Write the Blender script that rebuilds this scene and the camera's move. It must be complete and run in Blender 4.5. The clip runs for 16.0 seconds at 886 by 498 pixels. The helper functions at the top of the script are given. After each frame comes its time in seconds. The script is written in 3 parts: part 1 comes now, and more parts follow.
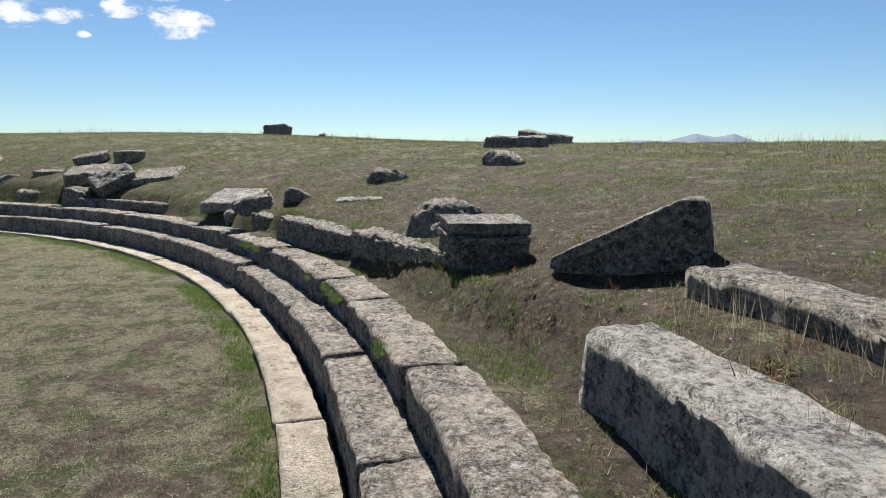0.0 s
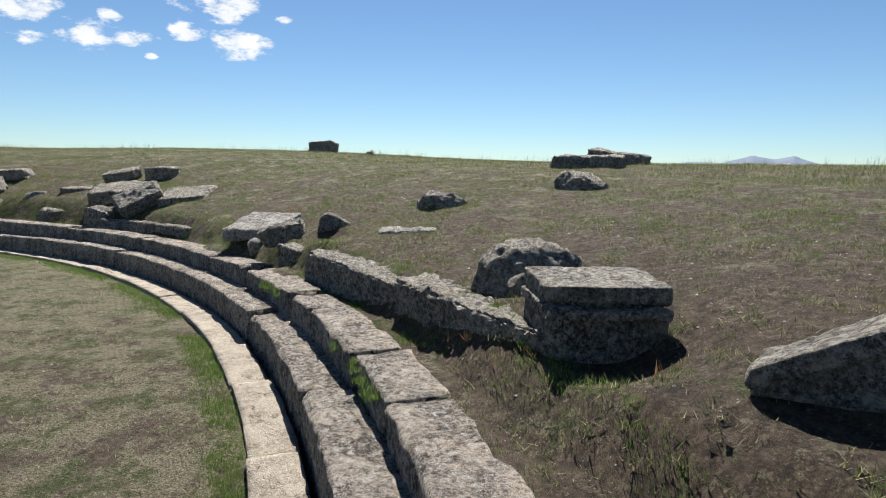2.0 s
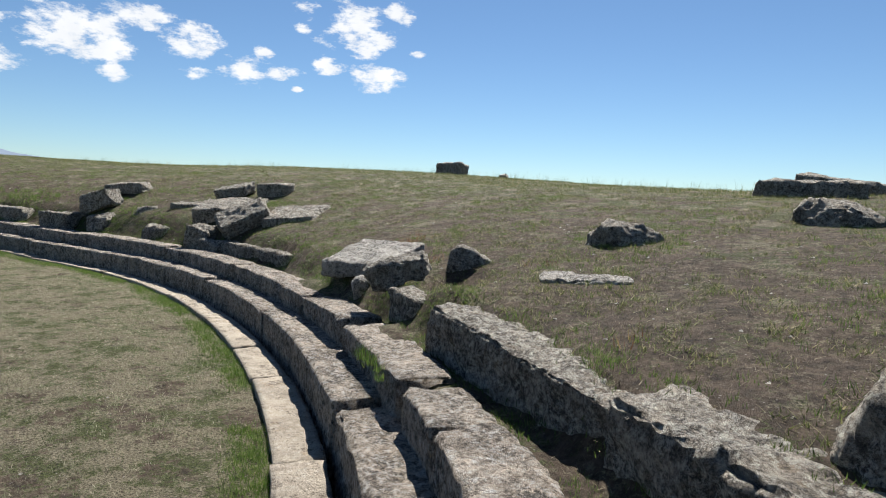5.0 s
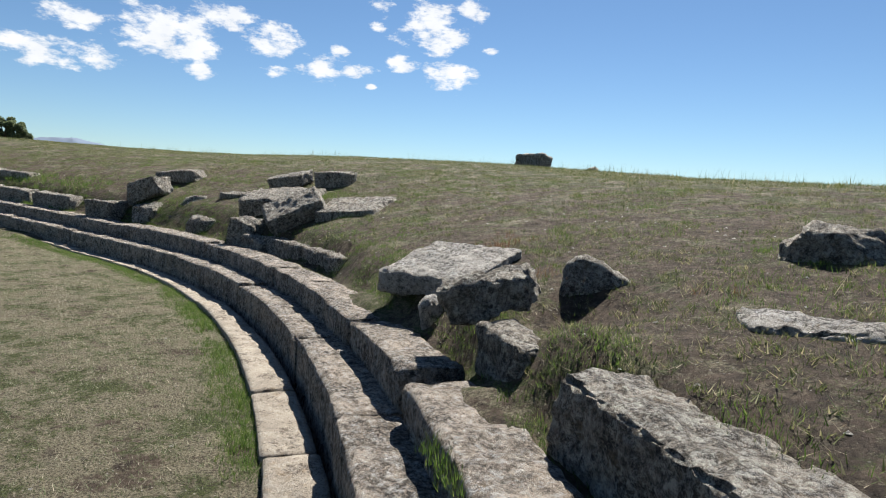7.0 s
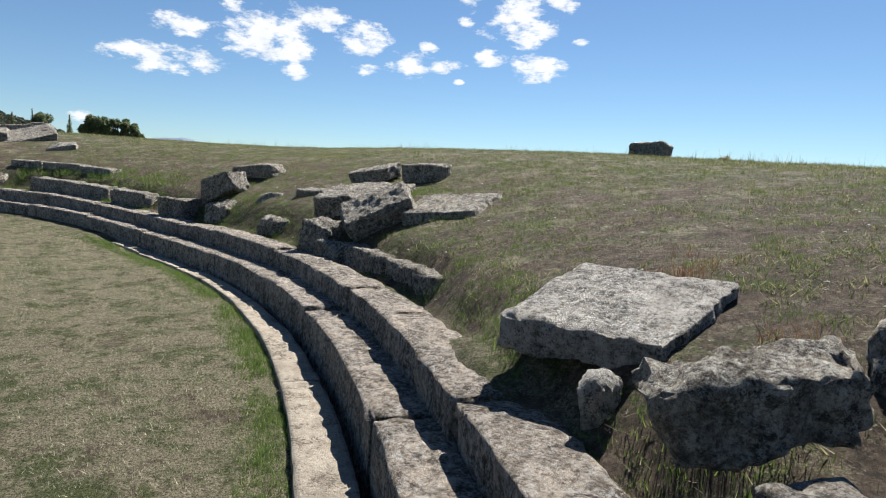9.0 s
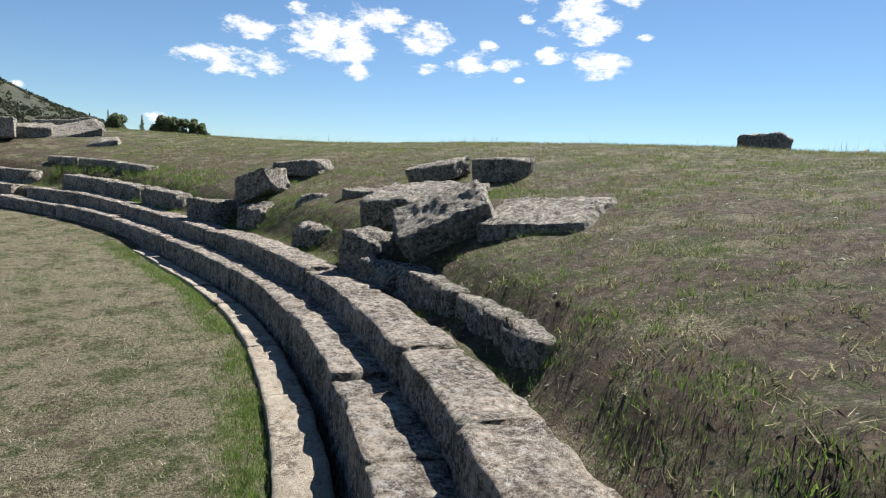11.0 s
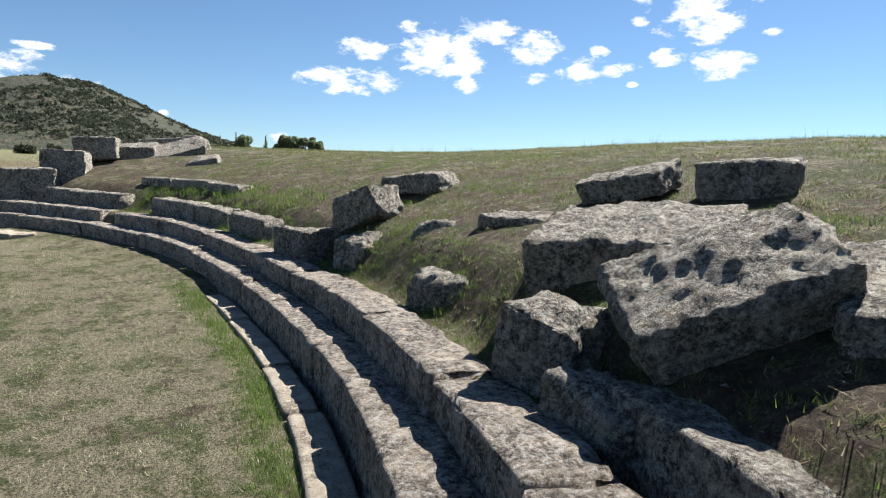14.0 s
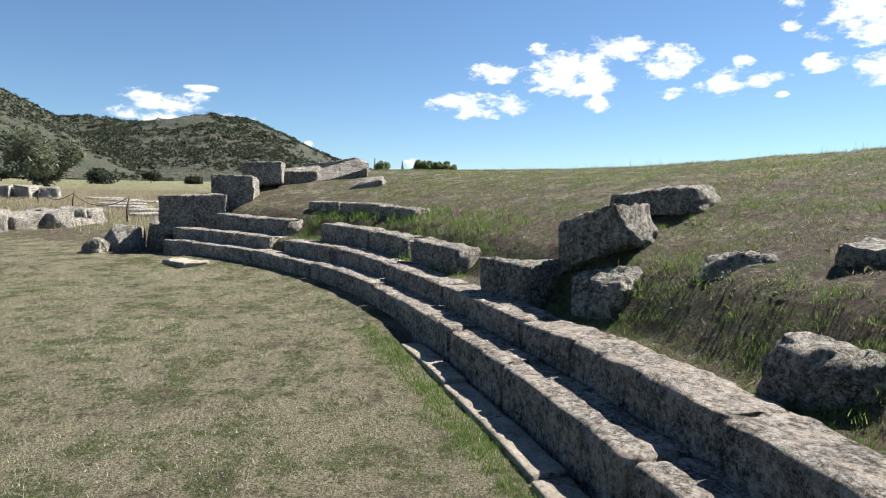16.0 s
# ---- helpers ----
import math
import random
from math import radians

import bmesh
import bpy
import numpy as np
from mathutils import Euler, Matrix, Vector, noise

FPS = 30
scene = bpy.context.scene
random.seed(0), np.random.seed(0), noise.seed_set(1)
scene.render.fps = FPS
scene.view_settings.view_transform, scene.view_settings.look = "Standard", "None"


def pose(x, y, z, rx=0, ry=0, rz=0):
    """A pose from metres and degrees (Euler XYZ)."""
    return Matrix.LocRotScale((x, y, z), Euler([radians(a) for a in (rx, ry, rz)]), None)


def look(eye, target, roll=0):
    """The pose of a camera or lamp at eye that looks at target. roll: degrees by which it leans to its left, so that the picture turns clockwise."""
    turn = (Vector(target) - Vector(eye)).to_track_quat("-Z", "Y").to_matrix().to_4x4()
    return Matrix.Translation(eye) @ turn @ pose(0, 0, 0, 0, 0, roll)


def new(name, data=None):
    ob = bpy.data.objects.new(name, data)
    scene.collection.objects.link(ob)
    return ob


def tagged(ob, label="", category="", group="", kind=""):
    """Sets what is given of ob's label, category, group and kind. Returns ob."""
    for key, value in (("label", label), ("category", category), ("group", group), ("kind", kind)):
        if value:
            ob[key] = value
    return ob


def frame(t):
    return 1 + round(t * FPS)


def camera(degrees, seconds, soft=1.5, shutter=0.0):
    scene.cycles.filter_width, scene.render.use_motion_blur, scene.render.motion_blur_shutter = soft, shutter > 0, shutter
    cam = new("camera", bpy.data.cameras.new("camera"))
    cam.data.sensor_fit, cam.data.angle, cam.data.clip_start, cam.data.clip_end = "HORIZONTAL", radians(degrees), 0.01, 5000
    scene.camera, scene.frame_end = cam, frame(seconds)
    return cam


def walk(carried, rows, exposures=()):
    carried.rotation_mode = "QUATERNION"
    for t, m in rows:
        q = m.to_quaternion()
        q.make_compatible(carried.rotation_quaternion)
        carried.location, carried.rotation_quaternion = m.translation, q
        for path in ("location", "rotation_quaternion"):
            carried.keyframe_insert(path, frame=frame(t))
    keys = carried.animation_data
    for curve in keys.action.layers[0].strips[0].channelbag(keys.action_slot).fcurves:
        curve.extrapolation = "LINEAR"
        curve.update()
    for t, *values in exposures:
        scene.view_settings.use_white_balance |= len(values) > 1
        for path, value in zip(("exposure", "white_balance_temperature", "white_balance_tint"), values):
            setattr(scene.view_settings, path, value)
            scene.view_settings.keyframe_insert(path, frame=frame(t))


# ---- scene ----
cam = camera(71.62, 16.0, soft=1.0)
PATH = [
    (0, (2.098, 2.279, 1.604), (1.473, 4.153, 1.293), 0.32),
    (0.5, (1.885, 2.658, 1.645), (1.223, 4.520, 1.334), 0.32),
    (1, (1.735, 3.019, 1.619), (1.055, 4.875, 1.316), 0.60),
    (1.5, (1.559, 3.413, 1.612), (0.830, 5.253, 1.329), 0.63),
    (2, (1.351, 3.791, 1.619), (0.580, 5.620, 1.367), 0.96),
    (2.5, (1.135, 4.160, 1.561), (0.340, 5.980, 1.328), 1.37),
    (3, (0.912, 4.505, 1.541), (0.056, 6.299, 1.323), 1.48),
    (3.5, (0.668, 4.830, 1.556), (-0.225, 6.608, 1.356), 1.79),
    (4, (0.423, 5.148, 1.526), (-0.508, 6.908, 1.337), 1.90),
    (4.5, (0.179, 5.435, 1.514), (-0.847, 7.142, 1.337), 2.23),
    (4.7, (0.086, 5.546, 1.504), (-0.981, 7.229, 1.332), 2.41),
    (6.8, (-1.160, 6.910, 1.429), (-2.431, 8.443, 1.240), 3.57),
    (7, (-1.288, 7.046, 1.405), (-2.578, 8.562, 1.216), 3.56),
    (7.5, (-1.619, 7.328, 1.420), (-2.979, 8.780, 1.223), 3.26),
    (8, (-1.965, 7.591, 1.410), (-3.383, 8.986, 1.209), 3.37),
    (8.5, (-2.302, 7.870, 1.379), (-3.745, 9.239, 1.170), 3.34),
    (9, (-2.631, 8.091, 1.388), (-4.118, 9.410, 1.166), 3.21),
    (9.2, (-2.771, 8.162, 1.380), (-4.269, 9.469, 1.163), 3.30),
    (11.3, (-4.405, 9.269, 1.369), (-6.032, 10.406, 1.126), 2.62),
    (11.5, (-4.553, 9.360, 1.372), (-6.198, 10.470, 1.126), 2.06),
    (12, (-4.956, 9.518, 1.376), (-6.646, 10.560, 1.130), 1.84),
    (12.5, (-5.341, 9.723, 1.371), (-7.047, 10.737, 1.128), 1.69),
    (13, (-5.757, 9.945, 1.374), (-7.490, 10.916, 1.142), 1.60),
    (13.5, (-6.183, 10.058, 1.375), (-7.935, 10.995, 1.147), 1.53),
    (14, (-6.612, 10.082, 1.395), (-8.401, 10.949, 1.178), 1.75),
    (14.5, (-7.021, 10.027, 1.364), (-8.897, 10.693, 1.169), 1.21),
    (15, (-7.465, 9.950, 1.315), (-9.374, 10.516, 1.134), 1.30),
    (15.5, (-7.961, 9.830, 1.331), (-9.881, 10.363, 1.161), 1.26),
    (16, (-8.397, 9.716, 1.345), (-10.334, 10.191, 1.190), 0.70),
]
walk(cam, [(t, look(eye, target, roll)) for t, eye, target, roll in PATH], [(0, 1.34), (4.7, 1.34), (9, 1.4), (12.5, 1.58), (16, 1.68)])

# ---- light ----
SUN_AZ, SUN_EL = 113.0, 49.0
sun_way = Vector((math.cos(radians(SUN_AZ)) * math.cos(radians(SUN_EL)), math.sin(radians(SUN_AZ)) * math.cos(radians(SUN_EL)), math.sin(radians(SUN_EL))))
lamp = bpy.data.lights.new("sun", "SUN")
lamp.energy, lamp.angle, lamp.color = 5.0, radians(0.53), (1.0, 0.95, 0.87)
sun = new("sun", lamp)
sun.matrix_world = look(sun_way * 60, (0, 0, 0))

# clouds: azimuth, elevation, half width, half height in degrees
CLOUDS = [
    (161.7, 11.6, 2.2, 0.9), (163.9, 8.8, 3.5, 1.2), (160.2, 8.9, 1.9, 0.9), (155.4, 11.3, 3.9, 2.1), (157.7, 13.5, 1.1, 0.5),
    (152.9, 10.4, 2.4, 1.0), (152.2, 8.8, 1.3, 0.8), (150.8, 13.2, 2.9, 1.2), (146.9, 12.0, 2.7, 1.4), (140.8, 11.7, 0.8, 0.6),
    (142.5, 10.1, 2.0, 1.3), (139.2, 10.2, 1.8, 0.7), (146.3, 9.5, 1.2, 0.5), (137.8, 8.9, 0.6, 0.3), (132.8, 14.2, 3.4, 2.2),
    (130.7, 10.4, 2.5, 1.2), (135.1, 11.0, 1.5, 0.7), (137.0, 15.7, 1.4, 0.5), (129.0, 16.0, 1.4, 1.0), (127.3, 12.6, 0.7, 0.3),
    (137.4, 14.0, 1.0, 0.4), (190.3, 7.6, 3.8, 1.4), (187.4, 9.3, 1.6, 0.3), (185.4, 6.7, 2.6, 0.7), (178.6, 5.0, 0.6, 0.3),
    (169.0, 3.4, 0.9, 0.5),
]


def world_sky():
    w = bpy.data.worlds.new("sky")
    w.use_nodes = True
    scene.world = w
    nt = w.node_tree
    nt.nodes.clear()
    n, ln = nt.nodes.new, nt.links.new

    def math_node(op, a, b=None, c=None):
        m = n("ShaderNodeMath")
        m.operation = op
        for i, v in enumerate((a, b, c)):
            if v is None:
                continue
            if isinstance(v, (int, float)):
                m.inputs[i].default_value = v
            else:
                ln(v, m.inputs[i])
        return m.outputs[0]

    sky = n("ShaderNodeTexSky")
    sky.sky_type, sky.sun_disc = "NISHITA", False
    sky.sun_elevation, sky.sun_rotation = radians(SUN_EL), radians(90 - SUN_AZ)
    sky.air_density, sky.dust_density, sky.ozone_density, sky.altitude = 1.0, 0.1, 2.4, 1200
    co = n("ShaderNodeTexCoord").outputs["Generated"]
    noise_a = n("ShaderNodeTexNoise")
    noise_a.inputs["Scale"].default_value, noise_a.inputs["Detail"].default_value, noise_a.inputs["Roughness"].default_value = 21, 8, 0.66
    stretch = n("ShaderNodeMapping")
    stretch.inputs["Scale"].default_value = (1, 1, 2.2)
    ln(co, stretch.inputs[0])
    ln(stretch.outputs[0], noise_a.inputs["Vector"])
    sep = n("ShaderNodeSeparateXYZ")
    ln(co, sep.inputs[0])
    az = math_node("DEGREES", math_node("ARCTAN2", sep.outputs[1], sep.outputs[0]))
    az = math_node("ADD", az, math_node("MULTIPLY", math_node("LESS_THAN", az, -90), 360))
    el = math_node("DEGREES", math_node("ARCSINE", sep.outputs[2]))
    field = None
    for a, e, ha, he in CLOUDS:
        da = math_node("DIVIDE", math_node("SUBTRACT", az, a), ha * 1.2)
        de = math_node("DIVIDE", math_node("SUBTRACT", el, e), he * 1.22)
        d = math_node("SUBTRACT", 1.0, math_node("ADD", math_node("MULTIPLY", da, da), math_node("MULTIPLY", de, de)))
        field = d if field is None else math_node("MAXIMUM", field, d)
    field = math_node("MAXIMUM", field, -1.0)
    rough = math_node("MULTIPLY", math_node("SUBTRACT", noise_a.outputs["Fac"], 0.53), 4.6)
    cover = n("ShaderNodeMapRange")
    cover.interpolation_type = "SMOOTHSTEP"
    cover.inputs[1].default_value, cover.inputs[2].default_value = 0.1, 0.95
    ln(math_node("ADD", math_node("MULTIPLY", field, 0.9), rough), cover.inputs[0])
    noise_b = n("ShaderNodeTexNoise")
    noise_b.inputs["Scale"].default_value, noise_b.inputs["Detail"].default_value = 30, 4
    ln(co, noise_b.inputs["Vector"])
    white = n("ShaderNodeMix")
    white.data_type = "RGBA"
    white.inputs[6].default_value, white.inputs[7].default_value = (9.0, 9.4, 10.0, 1), (13, 13, 13, 1)
    ln(noise_b.outputs["Fac"], white.inputs[0])
    mix = n("ShaderNodeMix")
    mix.data_type = "RGBA"
    ln(math_node("MULTIPLY", cover.outputs[0], 0.97), mix.inputs[0])
    cool = n("ShaderNodeMix")
    cool.data_type, cool.blend_type = "RGBA", "MULTIPLY"
    cool.inputs[0].default_value, cool.inputs[7].default_value = 1.0, (0.88, 1.04, 1.14, 1)
    ln(sky.outputs[0], cool.inputs[6])
    ln(cool.outputs[2], mix.inputs[6])
    ln(white.outputs[2], mix.inputs[7])
    bg = n("ShaderNodeBackground")
    bg.inputs[1].default_value = 0.0355
    ln(mix.outputs[2], bg.inputs[0])
    out = n("ShaderNodeOutputWorld")
    ln(bg.outputs[0], out.inputs[0])


world_sky()

# ---- materials ----


class Nodes:
    """A material with short ways to add nodes."""

    def __init__(self, name, roughness=0.9):
        self.m = bpy.data.materials.new(name)
        self.m.use_nodes = True
        self.nt = self.m.node_tree
        self.bsdf = next(x for x in self.nt.nodes if x.type == "BSDF_PRINCIPLED")
        self.bsdf.inputs["Roughness"].default_value = roughness
        self.bsdf.inputs["Specular IOR Level"].default_value = 0.25
        self.co = self.nt.nodes.new("ShaderNodeTexCoord").outputs["Object"]

    def world(self):
        self.co = self.nt.nodes.new("ShaderNodeNewGeometry").outputs["Position"]
        return self

    def put(self, value, socket):
        if isinstance(value, bpy.types.NodeSocket):
            self.nt.links.new(value, socket)
        else:
            socket.default_value = value

    def noise(self, scale, detail=4, rough=0.6, low=0.35, high=0.65, warp=0.0):
        t = self.nt.nodes.new("ShaderNodeTexNoise")
        self.put(self.co, t.inputs["Vector"])
        t.inputs["Scale"].default_value, t.inputs["Detail"].default_value, t.inputs["Roughness"].default_value = scale, detail, rough
        t.inputs["Distortion"].default_value = warp
        return self.span(t.outputs["Fac"], low, high)

    def cells(self, scale, low=0.0, high=1.0, feature="F1"):
        t = self.nt.nodes.new("ShaderNodeTexVoronoi")
        t.feature = feature
        self.put(self.co, t.inputs["Vector"])
        t.inputs["Scale"].default_value = scale
        return self.span(t.outputs["Distance"], low, high)

    def span(self, v, low, high, a=0.0, b=1.0):
        r = self.nt.nodes.new("ShaderNodeMapRange")
        for i, x in enumerate((v, low, high, a, b)):
            self.put(x, r.inputs[i])
        return r.outputs[0]

    def mul(self, a, b, op="MULTIPLY"):
        r = self.nt.nodes.new("ShaderNodeMath")
        r.operation = op
        self.put(a, r.inputs[0])
        self.put(b, r.inputs[1])
        return r.outputs[0]

    def mix(self, f, a, b):
        r = self.nt.nodes.new("ShaderNodeMix")
        r.data_type = "RGBA"
        self.put(f, r.inputs[0])
        self.put(a if isinstance(a, bpy.types.NodeSocket) else (*a, 1), r.inputs[6])
        self.put(b if isinstance(b, bpy.types.NodeSocket) else (*b, 1), r.inputs[7])
        return r.outputs[2]

    def random(self, island=False):
        if island:
            return self.nt.nodes.new("ShaderNodeNewGeometry").outputs["Random Per Island"]
        return self.nt.nodes.new("ShaderNodeObjectInfo").outputs["Random"]

    def done(self, colour, height=None, strength=0.5, distance=0.02):
        self.put(colour if isinstance(colour, bpy.types.NodeSocket) else (*colour, 1), self.bsdf.inputs["Base Color"])
        if height is not None:
            b = self.nt.nodes.new("ShaderNodeBump")
            b.inputs["Strength"].default_value, b.inputs["Distance"].default_value = strength, distance
            self.put(height, b.inputs["Height"])
            self.put(b.outputs[0], self.bsdf.inputs["Normal"])
        return self.m


def stone_material(name, pale, grey, dark, amount, white=0.5):
    n = Nodes(name, 0.92).world()
    tint = n.mix(n.noise(2.6, 7, 0.75, 0.4, 0.6), pale, grey)
    tint = n.mix(n.mul(n.random(), 0.3), tint, grey)
    tint = n.mix(n.mul(n.noise(190, 5, 0.8, 0.46, 0.54), 0.5), tint, tuple(v * 1.4 for v in pale))
    crust = n.mul(n.noise(4.5, 8, 0.8, 0.50 - amount * 0.1, 0.56), n.noise(46, 7, 0.85, 0.44, 0.50))
    tint = n.mix(n.mul(crust, 0.93), tint, dark)
    pits = n.mul(n.cells(62, 0.34, 0.16), n.noise(9, 4, 0.7, 0.4, 0.5))
    tint = n.mix(n.mul(pits, 0.9), tint, dark)
    lichen = n.mul(n.noise(30, 8, 0.9, 0.515, 0.54), n.noise(4, 4, 0.7, 0.38, 0.5))
    tint = n.mix(n.mul(lichen, white), tint, (0.74, 0.72, 0.67))
    rust = n.mul(n.noise(14, 4, 0.6, 0.55, 0.68), n.noise(2.4, 2, 0.5, 0.46, 0.6))
    tint = n.mix(n.mul(rust, 0.5), tint, (0.36, 0.25, 0.14))
    knots = n.mul(n.noise(34, 5, 0.75, 0.36, 0.5), n.noise(7, 4, 0.7, 0.4, 0.58))
    tint = n.mix(n.mul(knots, 0.4), tint, tuple(v * 0.4 for v in grey))
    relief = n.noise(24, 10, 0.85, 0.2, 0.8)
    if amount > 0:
        # shade of the relief put into the colour: hollows darkened, bumps paled
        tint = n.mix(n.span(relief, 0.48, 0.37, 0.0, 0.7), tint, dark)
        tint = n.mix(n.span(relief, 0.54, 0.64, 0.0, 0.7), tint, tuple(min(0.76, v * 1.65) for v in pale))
    h = n.mul(n.mul(relief, n.mul(n.noise(120, 6, 0.85, 0.25, 0.75), 0.45), "ADD"), n.mul(n.cells(55, 0.0, 0.45), 0.4), "ADD")
    return n.done(tint, h, 1.0, 0.06 if amount > 0 else 0.015)


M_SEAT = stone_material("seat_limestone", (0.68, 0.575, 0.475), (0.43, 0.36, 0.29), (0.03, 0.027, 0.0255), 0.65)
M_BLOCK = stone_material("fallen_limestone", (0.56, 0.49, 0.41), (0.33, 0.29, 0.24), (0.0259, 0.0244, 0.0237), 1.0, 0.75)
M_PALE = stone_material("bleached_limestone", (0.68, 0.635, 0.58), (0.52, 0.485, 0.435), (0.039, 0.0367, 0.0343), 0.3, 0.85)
M_KERB = stone_material("kerb_limestone", (0.4, 0.35, 0.285), (0.33, 0.285, 0.23), (0.115, 0.0902, 0.0697), -0.5, 0.2)


def ground_material():
    n = Nodes("dry_grass_and_earth", 1.0).world()
    far = n.nt.nodes.new("ShaderNodeVectorMath")
    far.operation = "DISTANCE"
    n.put(n.co, far.inputs[0])
    far.inputs[1].default_value = (-11.015, -3.163, 0.5)
    slope = n.span(far.outputs["Value"], 14.6, 15.2)
    upper = n.span(far.outputs["Value"], 16.9, 19.9)
    dug = n.mul(slope, n.mul(1.0, upper, "SUBTRACT"))
    earth = n.mix(n.noise(11, 8, 0.8, 0.38, 0.62), (0.034, 0.024, 0.017), (0.17, 0.126, 0.092))
    straw = n.mix(n.noise(75, 7, 0.85, 0.42, 0.58), (0.045, 0.039, 0.025), (0.39, 0.345, 0.235))
    green = n.mix(n.noise(85, 7, 0.85, 0.42, 0.58), (0.012, 0.018, 0.005), (0.13, 0.155, 0.05))
    clumps = n.mul(n.noise(2.3, 10, 0.85, 0.0, 1.0), n.mul(slope, 0.04), "ADD")
    cover = n.mix(n.span(clumps, 0.49, 0.55), straw, green)
    split = n.nt.nodes.new("ShaderNodeSeparateXYZ")
    n.put(n.co, split.inputs[0])
    worn = n.span(split.outputs[0], -6.0, -1.0)
    patches = n.mul(n.noise(2.1, 10, 0.85, 0.0, 1.0), n.mul(n.mul(dug, 0.075), n.mul(worn, 0.05), "ADD"), "ADD")
    colour = n.mix(n.span(patches, 0.545, 0.585), cover, earth)
    colour = n.mix(n.mul(n.cells(30, 0.16, 0.08), n.noise(4, 2, 0.5, 0.5, 0.62)), colour, (0.5, 0.46, 0.40))
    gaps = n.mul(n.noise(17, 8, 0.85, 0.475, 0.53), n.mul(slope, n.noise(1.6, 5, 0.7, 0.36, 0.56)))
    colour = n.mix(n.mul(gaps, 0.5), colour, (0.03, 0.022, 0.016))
    thatch = n.mul(n.noise(26, 8, 0.85, 0.535, 0.57), n.noise(2.7, 4, 0.7, 0.4, 0.58))
    colour = n.mix(n.mul(thatch, 0.45), colour, (0.34, 0.3, 0.21))
    h = n.mul(n.noise(65, 9, 0.9, 0.25, 0.75), n.mul(n.noise(9, 6, 0.75, 0.2, 0.8), 1.4), "ADD")
    return n.done(colour, h, 1.0, 0.045)


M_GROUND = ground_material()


def blade_material(name, a, b, c):
    n = Nodes(name, 0.7)
    r = n.random(True)
    col = n.mix(n.span(r, 0.0, 0.6), a, b)
    col = n.mix(n.span(r, 0.7, 1.0), col, c)
    m = n.done(col)
    glow = n.nt.nodes.new("ShaderNodeBsdfTranslucent")
    both = n.nt.nodes.new("ShaderNodeMixShader")
    both.inputs[0].default_value = 0.4
    n.put(col, glow.inputs[0])
    n.put(n.bsdf.outputs[0], both.inputs[1])
    n.put(glow.outputs[0], both.inputs[2])
    out = next(x for x in n.nt.nodes if x.type == "OUTPUT_MATERIAL")
    n.put(both.outputs[0], out.inputs[0])
    return m


M_LAWN = blade_material("lawn_blades", (0.095, 0.14, 0.05), (0.24, 0.26, 0.15), (0.66, 0.59, 0.45))
M_TURF = blade_material("turf_blades", (0.035, 0.06, 0.014), (0.12, 0.14, 0.045), (0.42, 0.37, 0.21))
M_LUSH = blade_material("green_blades", (0.05, 0.1, 0.016), (0.11, 0.18, 0.036), (0.22, 0.26, 0.08))
M_STRAW = blade_material("dry_stalks", (0.2, 0.165, 0.1), (0.42, 0.36, 0.25), (0.133, 0.0897, 0.0546))
M_RUST = blade_material("rusty_weeds", (0.125, 0.0585, 0.0312), (0.203, 0.109, 0.0546), (0.257, 0.195, 0.101))
M_LEAF = blade_material("tree_leaves", (0.075, 0.1, 0.052), (0.14, 0.175, 0.09), (0.2, 0.235, 0.135))
M_OLIVE = blade_material("silver_leaves", (0.06, 0.072, 0.043), (0.13, 0.148, 0.095), (0.22, 0.23, 0.175))
M_SCRUB = blade_material("scrub_leaves", (0.0255, 0.0323, 0.021), (0.039, 0.048, 0.03), (0.0562, 0.0638, 0.0428))


def plain_material(name, colour, roughness=0.8, metal=0.0, scale=30.0, vary=0.25):
    n = Nodes(name, roughness)
    n.bsdf.inputs["Metallic"].default_value = metal
    f = n.noise(scale, 5, 0.7)
    return n.done(n.mix(f, tuple(v * (1 - vary) for v in colour), tuple(v * (1 + vary) for v in colour)), f, 0.3, 0.01)


M_BARK = plain_material("bark", (0.08, 0.06, 0.044), 0.95)
M_IRON = plain_material("rusty_iron", (0.11, 0.07, 0.05), 0.7, 0.3)
M_ROPE = plain_material("rope", (0.09, 0.08, 0.07), 0.9)


def hill_material():
    n = Nodes("scrubby_hillside", 1.0).world()
    soil = n.mix(n.noise(0.0234, 3.9, 0.507), (0.045, 0.036, 0.026), (0.085, 0.066, 0.048))
    scrub = n.mix(n.noise(0.156, 3.12, 0.546), (0.026, 0.033, 0.023), (0.042, 0.049, 0.034))
    f = n.mul(n.noise(0.011, 5, 0.7, 0.24, 0.42), n.noise(0.13, 4, 0.75, 0.36, 0.5))
    return n.done(n.mix(f, soil, scrub), n.noise(0.15, 4, 0.7), 0.6, 3.0)


M_HILL = hill_material()
# blue of the distant air is put into the base colour; no volume
M_FAR_HAZE = plain_material("far_hills_haze_tint", (0.101, 0.133, 0.187), 1.0, 0.0, 0.004, 0.12)

# ---- shape of the land ----
# radii of the rows are counted from a circle of this radius round the middle
CX, CY, BASE = -11.015, -3.163, 3.36


def smooth(a, b, x):
    t = min(1.0, max(0.0, (x - a) / (b - a)))
    return t * t * (3 - 2 * t)


def pull(a):
    """How much closer to the middle the rows run; below nought where they straighten towards the west."""
    return -0.05 * smooth(92, 102, a) - 0.22 * smooth(100, 116, a) + 0.15 * smooth(122, 134, a)


def polar(x, y):
    return math.hypot(x - CX, y - CY) - BASE, math.degrees(math.atan2(y - CY, x - CX))


